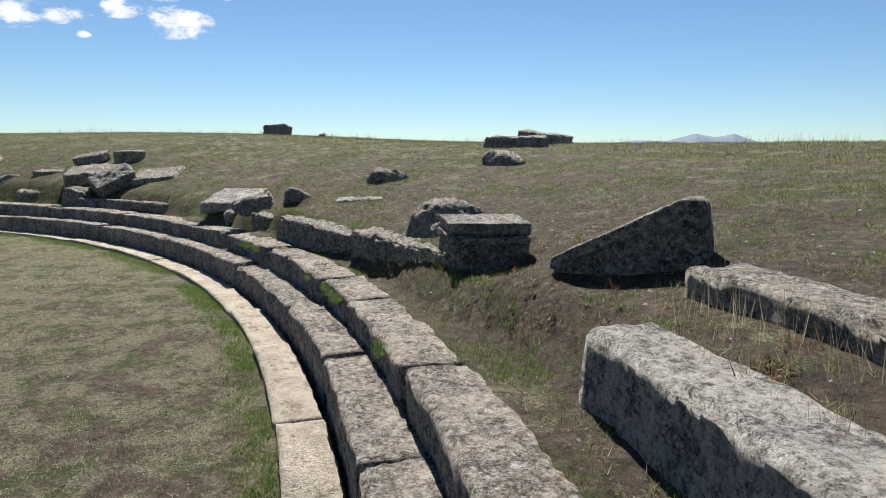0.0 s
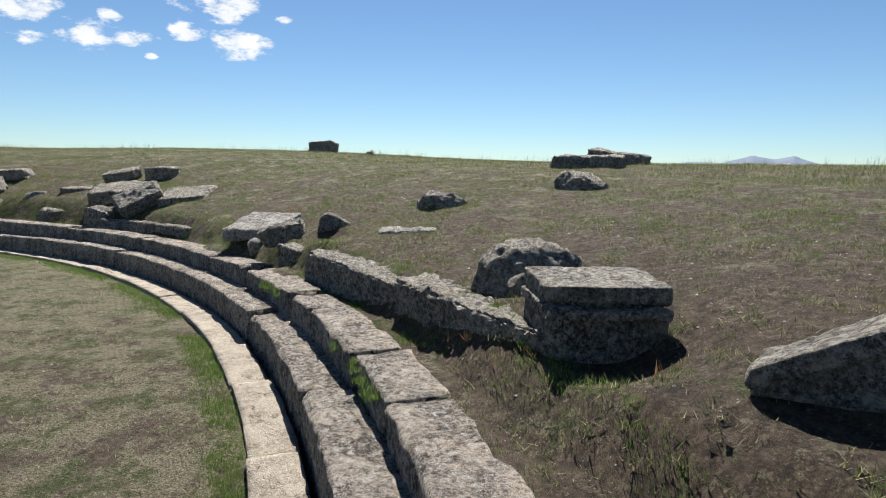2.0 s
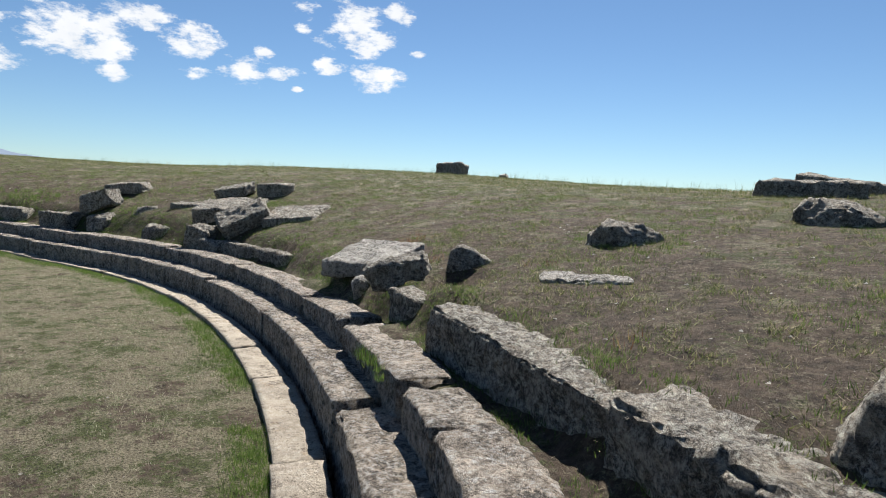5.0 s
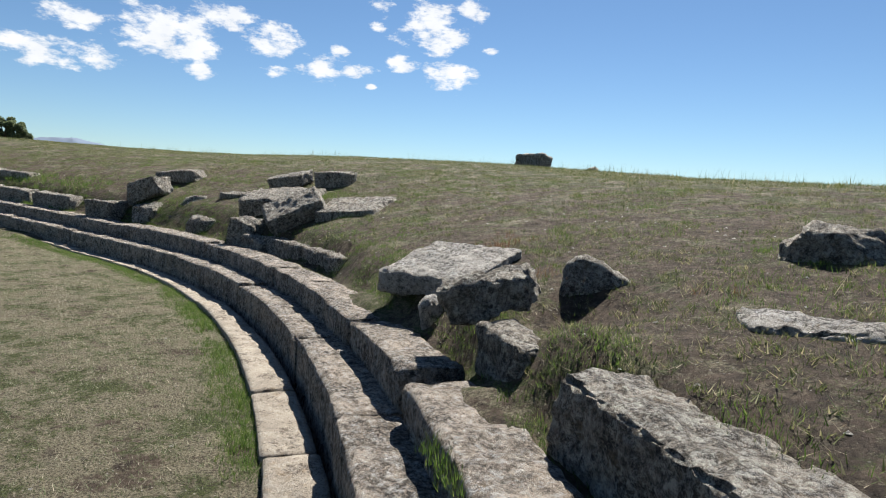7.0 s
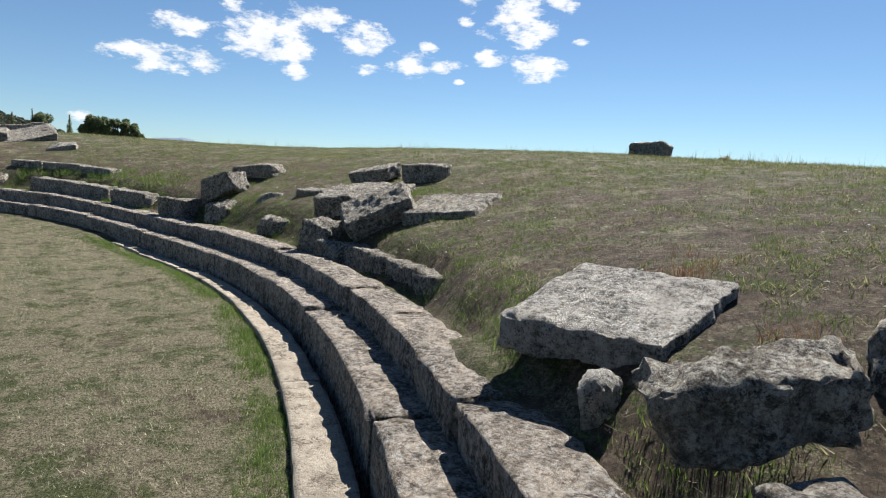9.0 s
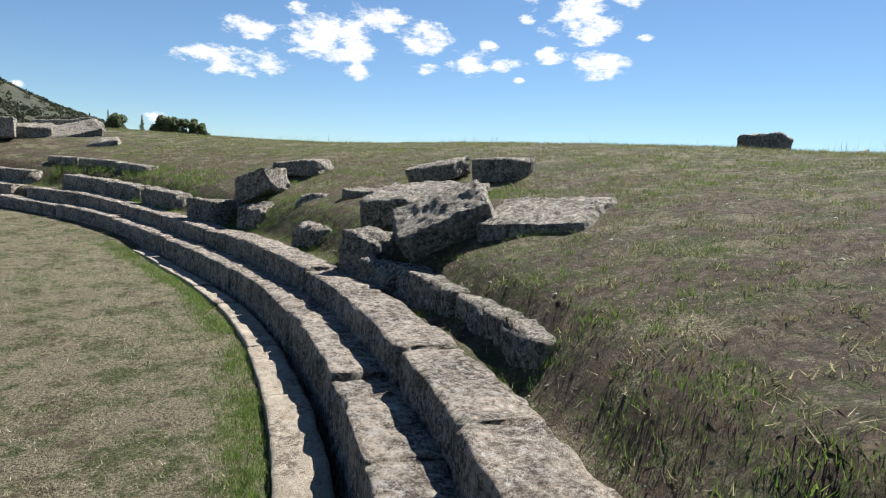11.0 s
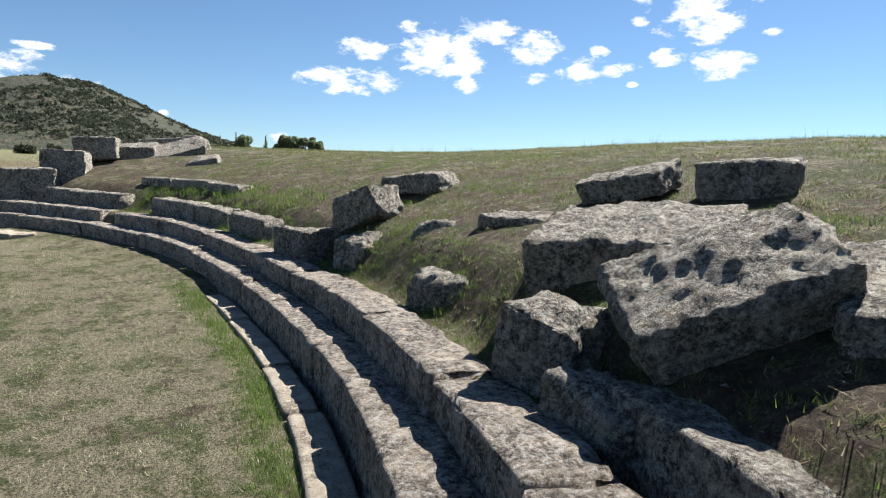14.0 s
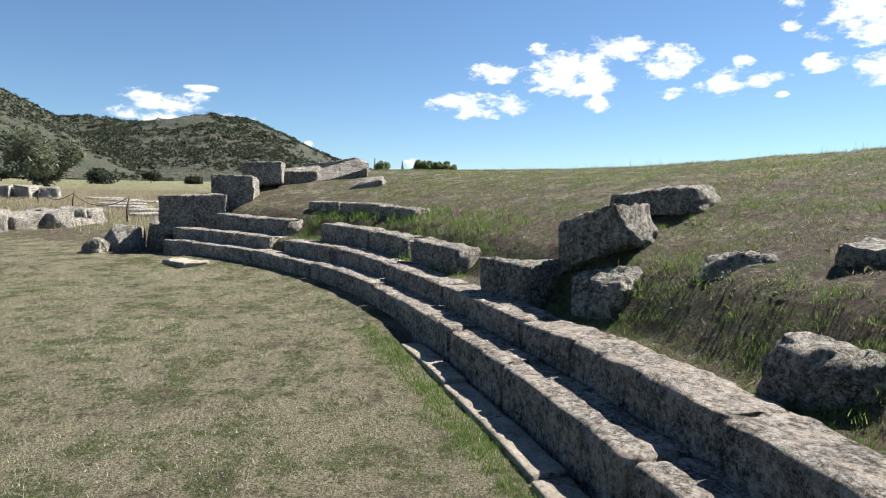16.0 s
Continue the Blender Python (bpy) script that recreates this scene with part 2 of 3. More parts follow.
def at(r, a):
    """A place on the curve of radius r at the angle a."""
    q = r + BASE - pull(a)
    return CX + q * math.cos(radians(a)), CY + q * math.sin(radians(a))


def kerb_line(a):
    """The inner edge of the kerb, which narrows towards the west."""
    return 10.53 + 0.09 * smooth(55, 95, a)


def rise(x):
    """The land climbs gently towards the west."""
    return 0.034 * max(0.0, min(9.5, -12.5 - x)) + 0.0285 * max(0.0, min(450.0, -22.0 - x))


def bank(r, a):
    crest = 23.66 - 0.3 * smooth(58, 92, a)
    top = 1.842 + 0.374 * math.exp(-(((a - 93.8) / 16.2) ** 2)) - 0.023 * smooth(60, 130, a)
    u = min(1.0, max(0.0, (r - 11.75) / (crest - 11.75)))
    bend = 2.24 + 1.25 * smooth(50, 70, a) + 0.2 * smooth(95, 110, a)
    back = 0.33 * (1 - smooth(33, 40, a)) - 0.1 * smooth(54, 58, a) * (1 - smooth(69, 72, a))
    z = 0.473 + 0.29 * smooth(11.6 + back, 11.95 + back + 0.22 * smooth(80, 86, a), r) + (top - 0.763) * (1 - (1 - u) ** bend)
    return z - 0.04 * max(0.0, r - crest - 1)


# dug hollows beside fallen stones: x, y, radius, depth
HOLLOWS = [(1.05, 6.75, 0.4, 0.2), (-3.3, 9.62, 0.26, 0.08), (-8.0, 11.61, 0.4, 0.16), (-13.41, 11.79, 0.3, 0.12), (-2.85, 9.98, 0.36, 0.17), (-4.6, 10.45, 0.4, -0.14), (-2.65, 9.33, 0.3, -0.12), (1.9, 5.85, 0.5, 0.06)]


def land(x, y, fine=True):
    r, a = polar(x, y)
    q = r + pull(a)
    edge = smooth(-0.8, 0.8, (y - 7.9) + 0.12 * (x + 20.0)) if x < -17.0 else 1.0
    south = smooth(-40, -20, a) if a < 90 else 1.0
    inner = smooth(11.02, 11.4, q)
    z = rise(x) + bank(q, a) * inner * edge * south * (1 - smooth(45, 110, r))
    if a >= 96:
        z += 0.08 * smooth(96, 104, a) * smooth(10.2, 10.8, q) * (1 - smooth(11.0, 11.2, q)) * (1 - smooth(128, 134, a))
    if -15 < a < 104:
        z -= 0.17 * (1 - smooth(100, 104, a)) * smooth(kerb_line(a) + 0.04, kerb_line(a) + 0.11, q) * (1 - smooth(11.02, 11.1, q))
    for u, v, w, d in HOLLOWS:
        k = (x - u) ** 2 + (y - v) ** 2
        if k < 4 * w * w:
            z -= d * math.exp(-k / (w * w))
    if fine and r < 60 and not 10.5 < q < 11.4:
        z += 0.03 * noise.noise((x * 1.1, y * 1.1, 3.0)) + 0.016 * noise.noise((x * 4.3, y * 4.3, 8.0))
    return z


def mesh_object(name, verts, faces, material, parent=None, smoothed=True):
    me = bpy.data.meshes.new(name)
    me.from_pydata(verts, [], faces)
    me.materials.append(material)
    if smoothed:
        me.polygons.foreach_set("use_smooth", [True] * len(me.polygons))
    me.update()
    ob = new(name, me)
    ob.parent = parent
    return ob


def part(name, bm, material, parent=None, label="", smoothed=True):
    """Links a bmesh as one mesh object under a thing."""
    me = bpy.data.meshes.new(name)
    bm.to_mesh(me)
    bm.free()
    me.materials.append(material)
    if smoothed:
        me.polygons.foreach_set("use_smooth", [True] * len(me.polygons))
    ob = new(name, me)
    ob.parent = parent
    return tagged(ob, label)


def build_ground():
    radii = [0.0, 3, 6, 8, 9, 10, 11]
    while radii[-1] < 25:
        radii.append(radii[-1] + (0.06 if 13.7 < radii[-1] < 15.1 else 0.14))
    while radii[-1] < 4500:
        radii.append(radii[-1] * 1.07)
    angles = [0.4 * i for i in range(-50, 451)] + [180 + 4 * i for i in range(1, 40)]
    verts, faces = [], []
    for r in radii:
        for a in angles:
            x, y = CX + r * math.cos(radians(a)), CY + r * math.sin(radians(a))
            verts.append((x, y, land(x, y)))
    k = len(angles)
    for i in range(len(radii) - 1):
        for j in range(k):
            j2 = (j + 1) % k
            faces.append((i * k + j, (i + 1) * k + j, (i + 1) * k + j2, i * k + j2))
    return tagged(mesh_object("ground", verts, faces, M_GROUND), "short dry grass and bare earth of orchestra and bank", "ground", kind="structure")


build_ground()

# ---- stones ----


def roughen(bm, cell, rough, seed, chips=0.03):
    """Splits a hull into small faces and wears it: soft relief, pits and chipped edges."""
    for _ in range(7):
        long = [e for e in bm.edges if e.calc_length() > cell]
        if not long:
            break
        bmesh.ops.subdivide_edges(bm, edges=long, cuts=1)
        bmesh.ops.triangulate(bm, faces=[f for f in bm.faces if len(f.verts) > 3])
        if len(bm.verts) > 6000:
            break
    bm.verts.index_update()
    bm.normal_update()
    shift = Vector((seed * 7.3, seed * 3.1, seed * 5.7))
    moves, edged = [], []
    for v in bm.verts:
        p = v.co + shift
        turn = max((e.calc_face_angle(0.0) for e in v.link_edges), default=0.0)
        d = rough * (0.9 * noise.noise(p * 1.7) + noise.fractal(p * 3.6, 0.8, 2.0, 5) + 0.7 * noise.noise(p * 15) + 0.35 * noise.noise(p * 31))
        edged.append(turn > 0.5)
        if turn > 0.5:
            d -= chips * (0.35 + max(0.0, noise.noise(p * 5.0 + Vector((9, 0, 0)))) * 1.6 + max(0.0, noise.noise(p * 14.0)) * 0.3)
        moves.append(v.normal * d)
    for v, m in zip(bm.verts, moves):
        v.co += m
    bmesh.ops.smooth_vert(bm, verts=bm.verts, factor=0.2, use_axis_x=True, use_axis_y=True, use_axis_z=True)
    bmesh.ops.smooth_vert(bm, verts=[v for v, e in zip(bm.verts, edged) if e], factor=0.5, use_axis_x=True, use_axis_y=True, use_axis_z=True)


def hull(points, cell=0.06, rough=0.018, seed=1, chips=0.03):
    bm = bmesh.new()
    for p in points:
        bm.verts.new(p)
    bmesh.ops.convex_hull(bm, input=bm.verts)
    for v in [v for v in bm.verts if not v.link_faces]:
        bm.verts.remove(v)
    bmesh.ops.recalc_face_normals(bm, faces=bm.faces)
    bmesh.ops.dissolve_limit(bm, angle_limit=0.02, verts=bm.verts, edges=bm.edges)
    bmesh.ops.triangulate(bm, faces=bm.faces)
    roughen(bm, cell, rough, seed, chips)
    return bm


def arc_block(r0, r1, a0, a1, z0, z1, seed, cell=0.036, rough=0.012, chips=0.022, slope=0.0):
    """One seat stone on the curve, as a grid of small faces."""
    rnd = random.Random(seed)
    n = max(4, int((a1 - a0) * radians(1) * 11 / cell))
    m, h = 9, max(3, int((z1 - z0) / cell))
    bm = bmesh.new()
    ring = [(u / m, 1.0) for u in range(m + 1)] + [(1.0, 1 - k / h) for k in range(1, h + 1)]
    ring += [(1 - u / m, 0.0) for u in range(1, m + 1)] + [(0.0, k / h) for k in range(1, h)]
    dz0, dz1, dr = rnd.uniform(-0.018, 0.018), rnd.uniform(-0.018, 0.018), rnd.uniform(-0.014, 0.014)
    rows = []
    for i in range(n + 1):
        t = i / n
        a = a0 + (a1 - a0) * t
        row = []
        for u, w in ring:
            inside = r0(a) if callable(r0) else r0
            x, y = at(inside + dr + (r1 - inside) * u + slope * (1 - w), a)
            row.append(bm.verts.new((x, y, z0 + rise(x) + (z1 - z0 + dz0 + (dz1 - dz0) * t) * w)))
        rows.append(row)
    k = len(ring)
    for i in range(n):
        for j in range(k):
            bm.faces.new((rows[i][j], rows[i][(j + 1) % k], rows[i + 1][(j + 1) % k], rows[i + 1][j]))
    bm.faces.new(rows[0])
    bm.faces.new(rows[-1][::-1])
    bmesh.ops.recalc_face_normals(bm, faces=bm.faces)
    bm.normal_update()
    shift = Vector((seed * 1.7, seed * 2.9, 0))
    moves = []
    for i, row in enumerate(rows):
        for j, v in enumerate(row):
            p = v.co + shift
            d = rough * (noise.fractal(p * 4.0, 0.9, 2.0, 4) + 0.7 * noise.noise(p * 13) + 0.5 * noise.noise(p * 27))
            edge = (j in (0, m)) + 0.4 * (i in (0, n))
            if edge:
                d -= chips * edge * (0.3 + 2.0 * max(0.0, noise.noise(p * 4.0 + Vector((5, 5, 0)))) + 1.1 * max(0.0, noise.noise(p * 11.0)))
            moves.append((v, v.normal * d))
    for v, mv in moves:
        v.co += mv
    return bm


def seat_row(label, spans, r0, r1, z0, z1, material, seed, name="seat_row", slope=0.0, chips=0.024, rough=0.014):
    """A curved row of seat stones. spans: where each run of stones starts and ends, and the stones' usual length in degrees."""
    rnd = random.Random(seed)
    row = tagged(new(name), label, "stone seating", "rows of the theatre")
    row.empty_display_size = 0.1
    for a0, a1, step in spans:
        a = a0
        while a < a1 - 0.6:
            b = min(a1, a + step * rnd.uniform(0.75, 1.3))
            if a1 - b < step * 0.4:
                b = a1
            part("stone", arc_block(r0, r1, a + 0.06, b - 0.06, z0, z1, rnd.randrange(1, 900), slope=slope, chips=chips, rough=rough), material, row)
            a = b
    return row


seat_row("smooth pale limestone kerb slabs along the drain", [(4.0, 100.9, 5.2), (103.0, 106.2, 3)], kerb_line, 10.82, -0.2, 0.045, M_KERB, 11, "kerb", chips=0.008, rough=0.006)
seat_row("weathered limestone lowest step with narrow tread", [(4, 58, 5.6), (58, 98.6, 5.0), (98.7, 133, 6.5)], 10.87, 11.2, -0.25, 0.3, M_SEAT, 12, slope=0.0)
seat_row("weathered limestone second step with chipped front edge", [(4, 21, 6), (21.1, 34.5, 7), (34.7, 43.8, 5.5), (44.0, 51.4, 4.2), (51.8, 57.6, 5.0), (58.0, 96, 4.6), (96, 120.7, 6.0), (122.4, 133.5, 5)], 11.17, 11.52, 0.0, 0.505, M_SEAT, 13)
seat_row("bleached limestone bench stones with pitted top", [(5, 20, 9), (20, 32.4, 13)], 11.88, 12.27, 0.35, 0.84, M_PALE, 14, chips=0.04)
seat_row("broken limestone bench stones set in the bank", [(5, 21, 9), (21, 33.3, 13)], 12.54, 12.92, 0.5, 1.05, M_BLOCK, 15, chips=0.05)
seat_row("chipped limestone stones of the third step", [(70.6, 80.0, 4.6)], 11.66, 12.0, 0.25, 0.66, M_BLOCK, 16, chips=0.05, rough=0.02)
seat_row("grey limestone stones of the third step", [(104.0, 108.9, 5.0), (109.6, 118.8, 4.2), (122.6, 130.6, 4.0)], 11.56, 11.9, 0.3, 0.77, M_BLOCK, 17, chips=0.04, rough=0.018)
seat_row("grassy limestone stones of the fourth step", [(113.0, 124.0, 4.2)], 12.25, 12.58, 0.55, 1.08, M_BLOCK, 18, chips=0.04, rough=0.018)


def box_points(l, w, h, seed, jitter=0.06, taper=0.0):
    rnd = random.Random(seed)
    pts = []
    for sx in (-1, 1):
        for sy in (-1, 1):
            for sz in (-1, 1):
                k = 1 - taper * (sz > 0)
                pts.append(Vector((sx * l / 2 * k + rnd.uniform(-1, 1) * jitter * l, sy * w / 2 * k + rnd.uniform(-1, 1) * jitter * w, sz * h / 2 + rnd.uniform(-1, 1) * jitter * h)))
    return pts


def rock_points(l, w, h, seed, count=24):
    rnd = random.Random(seed)
    pts = []
    for _ in range(count):
        v = Vector((rnd.gauss(0, 1), rnd.gauss(0, 1), rnd.gauss(0, 1))).normalized()
        k = max(abs(v.x), abs(v.y), abs(v.z)) ** -0.55
        pts.append(Vector((v.x * l / 2 * k, v.y * w / 2 * k, v.z * h / 2 * k)))
    return pts


def stone(label, x, y, top, size, turn, seed, shape="block", material=None, cell=0.038, rough=0.022, chips=0.04, jitter=0.06, group="", name="stone_block"):
    """A loose stone. top: height of its middle's upper side above datum; turn: degrees about x, y and z."""
    l, w, h = size
    pts = box_points(l, w, h, seed, jitter) if shape == "block" else rock_points(l, w, h, seed)
    bm = hull(pts, cell, rough, seed, chips)
    ob = part(name, bm, material or M_BLOCK, None)
    ob.data.set_sharp_from_angle(angle=radians(52))
    ob.matrix_world = pose(x, y, top - h / 2, *turn)
    return tagged(ob, label, "stone", group)


def prism_points(poly, w):
    return [Vector((u, v, z)) for u, z in poly for v in (0, w)]


def gable_block():
    bm = hull(prism_points([(0.02, -0.4), (0, 0.24), (0.77, 0.65), (0.87, 0.65), (0.92, 0.35), (0.88, -0.4)], 0.28), 0.05, 0.012, 5, 0.02)
    # raised moulding along the sloping edge
    ob = tagged(part("gable_block", bm, M_BLOCK), "triangular limestone gable block lying tilted on the bank", "stone")
    ob.matrix_world = pose(1.54, 6.15, 0.70, 0, 0, -9)
    rim = hull([Vector((u, v, z)) for u, z in ((-0.012, 0.17), (-0.012, 0.245), (0.78, 0.66), (0.79, 0.57)) for v in (-0.03, 0.1)], 0.05, 0.008, 6, 0.012)
    part("raking_moulding", rim, M_BLOCK, ob, "worn raised band along the slope")
    return ob


gable_block()


def moulded_block():
    l, w = 0.64, 0.52
    ob = tagged(part("moulded_block", hull([Vector((u, v, z)) for u in (0.0, l) for v in (0.0, w) for z in (-0.55, -0.15)] + [Vector((l * 0.85, w + 0.1, -0.2))], 0.05, 0.016, 21, 0.03), M_BLOCK), "squared limestone block with worn cornice moulding", "stone")
    part("groove", hull([Vector((u, v, z)) for u in (0.0, l - 0.02) for v in (0.06, w) for z in (-0.12, -0.07)], 0.05, 0.01, 24, 0.01), M_BLOCK, ob)
    part("cornice", hull([Vector((u, v, z)) for u in (-0.015, l - 0.03) for v in (-0.045, w) for z in (-0.16, -0.105)], 0.035, 0.018, 22, 0.02), M_BLOCK, ob, "pitted projecting band")
    part("top_course", hull([Vector((u, v, z)) for u in (-0.01, l) for v in (0.03, w + 0.05) for z in (-0.09, 0.0)], 0.04, 0.014, 23, 0.02), M_BLOCK, ob, "bleached flat upper face")
    ob.matrix_world = pose(0.70, 6.69, 1.07, 2, 1, 29)
    return ob


moulded_block()

# third step by the moulded block
stone("low worn limestone seat stone sunk in the bank", -1.5, 8.62, 0.77, (1.86, 0.32, 0.5), (0, 1, -34), 31, jitter=0.03, chips=0.05, rough=0.025)
stone("low worn limestone seat stone with broken end", 0.06, 7.42, 0.81, (1.90, 0.32, 0.50), (2, -1, -39), 32, jitter=0.035, chips=0.06, rough=0.03)
stone("rounded pitted boulder leaning on the moulded block", 0.33, 7.76, 1.15, (0.78, 0.62, 0.75), (0, 6, -25), 33, "rock", M_BLOCK, rough=0.04)
# slab group
stone("large flat limestone slab half sunk in turf", -4.14, 10.49, 0.91, (0.80, 0.74, 0.15), (14, -2, 6), 41, jitter=0.03, material=M_PALE, chips=0.02)
stone("dark pitted limestone block tilted over a hollow", -3.25, 9.78, 0.96, (0.50, 0.24, 0.20), (8, -15, 38), 42, jitter=0.09, rough=0.04)


def pointed_fragment():
    pts = prism_points([(0.0, -0.12), (-0.03, 0.3), (0.0, 0.5), (0.07, 0.5), (0.22, 0.42), (0.52, 0.36), (0.6, 0.26), (0.5, 0.08), (0.26, -0.12)], 0.2)
    ob = part("stone_block", hull(pts, 0.038, 0.026, 43, 0.03), M_BLOCK)
    ob.data.set_sharp_from_angle(angle=radians(52))
    ob.matrix_world = pose(-3.06, 10.24, 0.57, -8, 6, 30)
    return tagged(ob, "pointed dark limestone fragment standing on edge", "stone")


pointed_fragment()
stone("small squared limestone block in the earth", -2.88, 9.50, 0.75, (0.46, 0.22, 0.30), (0, 4, -28), 44)
stone("small upright limestone fragment in grass", -3.87, 10.00, 0.72, (0.12, 0.14, 0.25), (12, 0, 20), 45, material=M_PALE, jitter=0.12, cell=0.04)
stone("flat pale paving stone level with the turf", -1.62, 9.90, 0.97, (0.70, 0.30, 0.14), (4, -3, 5), 46, material=M_PALE, jitter=0.1)
stone("dark rounded boulder on the grassy slope", -1.80, 11.24, 1.36, (0.72, 0.55, 0.55), (0, 0, 0), 47, "rock", rough=0.04)
stone("grey slanting boulder on the grassy slope", -0.23, 12.50, 1.64, (0.84, 0.63, 0.53), (10, 14, -30), 48, "rock", rough=0.035)
stone("flat limestone slab near the top of the bank", -0.69, 15.67, 1.96, (1.32, 0.63, 0.44), (2, 0, -4), 49, jitter=0.05, cell=0.08, rough=0.03)
stone("flat limestone slab resting behind another slab", -0.44, 17.67, 2.05, (1.05, 0.80, 0.62), (0, 6, -12), 50, jitter=0.1, cell=0.08, rough=0.03)
stone("dark squared boulder on the crest of the bank", -10.50, 21.40, 2.50, (0.85, 0.60, 0.70), (0, 3, 10), 51, jitter=0.12, cell=0.08, rough=0.04)
stone("small dark rock on the crest of the bank", -8.75, 21.50, 2.28, (0.50, 0.45, 0.50), (0, 0, 10), 52, "rock", cell=0.09)
stone("pale outcrop of rock beyond the crest", 3.14, 21.47, 1.98, (1.40, 0.80, 0.80), (0, 0, 0), 53, "rock", M_PALE, cell=0.12)
# heap of fallen blocks
stone("flat limestone slab at the head of a stone heap", -10.33, 13.47, 1.52, (0.64, 0.42, 0.20), (14, -9, 20), 61, jitter=0.1)
stone("limestone block lying in turf above the heap", -9.51, 13.81, 1.60, (0.62, 0.45, 0.27), (6, -2, 25), 62, jitter=0.09)
stone("broad broken limestone slab leaning in the heap", -9.33, 12.66, 1.21, (1.06, 0.84, 0.36), (12, -4, 40), 63, jitter=0.12, rough=0.028)
stone("thick limestone block tipped up on its edge", -8.26, 12.17, 1.17, (0.80, 0.54, 0.54), (28, -27, 46), 64, jitter=0.06, rough=0.025, cell=0.04)
stone("flat limestone slab lying aslant in turf", -7.52, 12.56, 1.16, (0.88, 0.76, 0.17), (15, -5, 24), 65, jitter=0.12, material=M_BLOCK, chips=0.02)
stone("thin edge of a buried slab", -10.86, 12.87, 1.15, (0.65, 0.36, 0.14), (6, 0, 22), 66)
stone("rounded dark rock beside the second step", -10.56, 11.98, 0.78, (0.55, 0.39, 0.49), (0, 12, 20), 67, "rock", rough=0.03)
stone("broken limestone fragment of the third step", -8.88, 11.75, 0.85, (0.49, 0.35, 0.49), (0, 8, 14), 68, jitter=0.14, rough=0.035)
stone("cracked limestone fragment under the tipped block", -8.36, 11.69, 0.60, (0.50, 0.36, 0.50), (0, 0, 5), 69, jitter=0.12, rough=0.035)
stone("upright grey limestone fragment", -12.54, 12.00, 0.84, (0.48, 0.35, 0.52), (0, 4, 20), 70, jitter=0.14, rough=0.035)
stone("blunt limestone block jutting from the slope", -13.07, 12.26, 1.25, (0.79, 0.43, 0.36), (0, -20, 22), 71, jitter=0.1, rough=0.028)
stone("flat limestone slab projecting from the slope", -13.47, 13.09, 1.49, (0.83, 0.51, 0.25), (5, -5, 30), 72, jitter=0.09)
stone("low rocks showing through the turf", -11.59, 12.55, 1.04, (0.95, 0.51, 0.38), (8, 0, 14), 73, "rock", rough=0.035)
stone("small grey stone beside the third step", -13.55, 11.70, 0.79, (0.59, 0.42, 0.56), (0, 0, 20), 74, jitter=0.1)
# western end of the rows
stone("long squared limestone block ending the seating", -21.6, 7.8, 1.42, (1.25, 0.6, 0.8), (0, 0, 92), 81, jitter=0.05, rough=0.03)
stone("squared limestone block at the end wall", -21.96, 8.57, 1.82, (0.89, 0.70, 1.25), (0, 0, 82), 82, jitter=0.04)
stone("broken limestone block on the end wall", -22.91, 9.09, 2.16, (0.84, 0.61, 0.49), (0, -3, 80), 83, jitter=0.07)
stone("small fallen limestone lump in weeds", -22.28, 8.97, 1.45, (0.58, 0.50, 0.72), (0, 10, 60), 84, "rock")
stone("pale limestone slab under a broken block", -23.34, 9.20, 1.65, (0.99, 0.68, 0.75), (0, 0, 84), 80, material=M_PALE, jitter=0.06)
stone("dark broken limestone block under a slab", -23.32, 9.93, 2.06, (0.93, 0.70, 0.93), (0, -8, 80), 85, jitter=0.12, rough=0.035)
stone("long tilted limestone slab on the end wall", -23.24, 10.67, 2.04, (1.56, 0.86, 0.37), (22, -17, 88), 86, jitter=0.06)
stone("lower limestone slab under the tilted slab", -22.17, 10.23, 1.54, (1.24, 0.61, 0.52), (6, -13, 80), 87, jitter=0.07)
stone("topmost pale limestone rock of the end wall", -24.40, 11.25, 2.44, (0.87, 0.71, 0.79), (0, -9, 86), 88, "rock")
stone("thin dark limestone slab behind the end wall", -24.16, 10.51, 2.27, (1.08, 0.62, 0.53), (0, -4, 84), 79, jitter=0.06)
stone("small grey stone in the turf", -21.12, 11.30, 1.75, (0.64, 0.45, 0.48), (12, -10, 70), 89, jitter=0.12)
for i, (dx, dy, s, tp) in enumerate(((0.0, 0.1, (0.8, 0.7, 0.7), 0.86), (-0.3, 0.75, (0.75, 0.65, 0.85), 1.0), (-0.5, -0.1, (0.7, 0.6, 0.6), 0.78), (0.3, -0.35, (0.5, 0.45, 0.5), 0.58))):
    stone("rugged limestone lump in a small heap on the lawn", -21.7 + dx, 6.4 + dy, tp, s, (0, 8 * i, 37 * i), 91 + i, "rock", group="heap of stones on the lawn")
for i in range(9):
    rnd = random.Random(100 + i)
    s = rnd.uniform(0.4, 0.85)
    stone("grey limestone block of a low ruined wall", -26.2 - 0.42 * i, 2.4 + 0.12 * i + rnd.uniform(-0.6, 0.4), 0.72 + 0.3 * rnd.random(), (s * 1.3, 0.6, 0.7), (0, 0, rnd.uniform(0, 180)), 110 + i, jitter=0.1, cell=0.1, group="low ruined wall")
for i in range(5):
    rnd = random.Random(140 + i)
    stone("pale limestone block of a far ruined wall", -52.0 - 0.3 * i, -10.5 + 1.25 * i + rnd.uniform(-0.2, 0.2), 1.85 + 0.2 * rnd.random(), (1.5, 1.1, 1.1), (0, 0, rnd.uniform(-20, 20)), 150 + i, jitter=0.08, cell=0.16, group="far ruined wall")
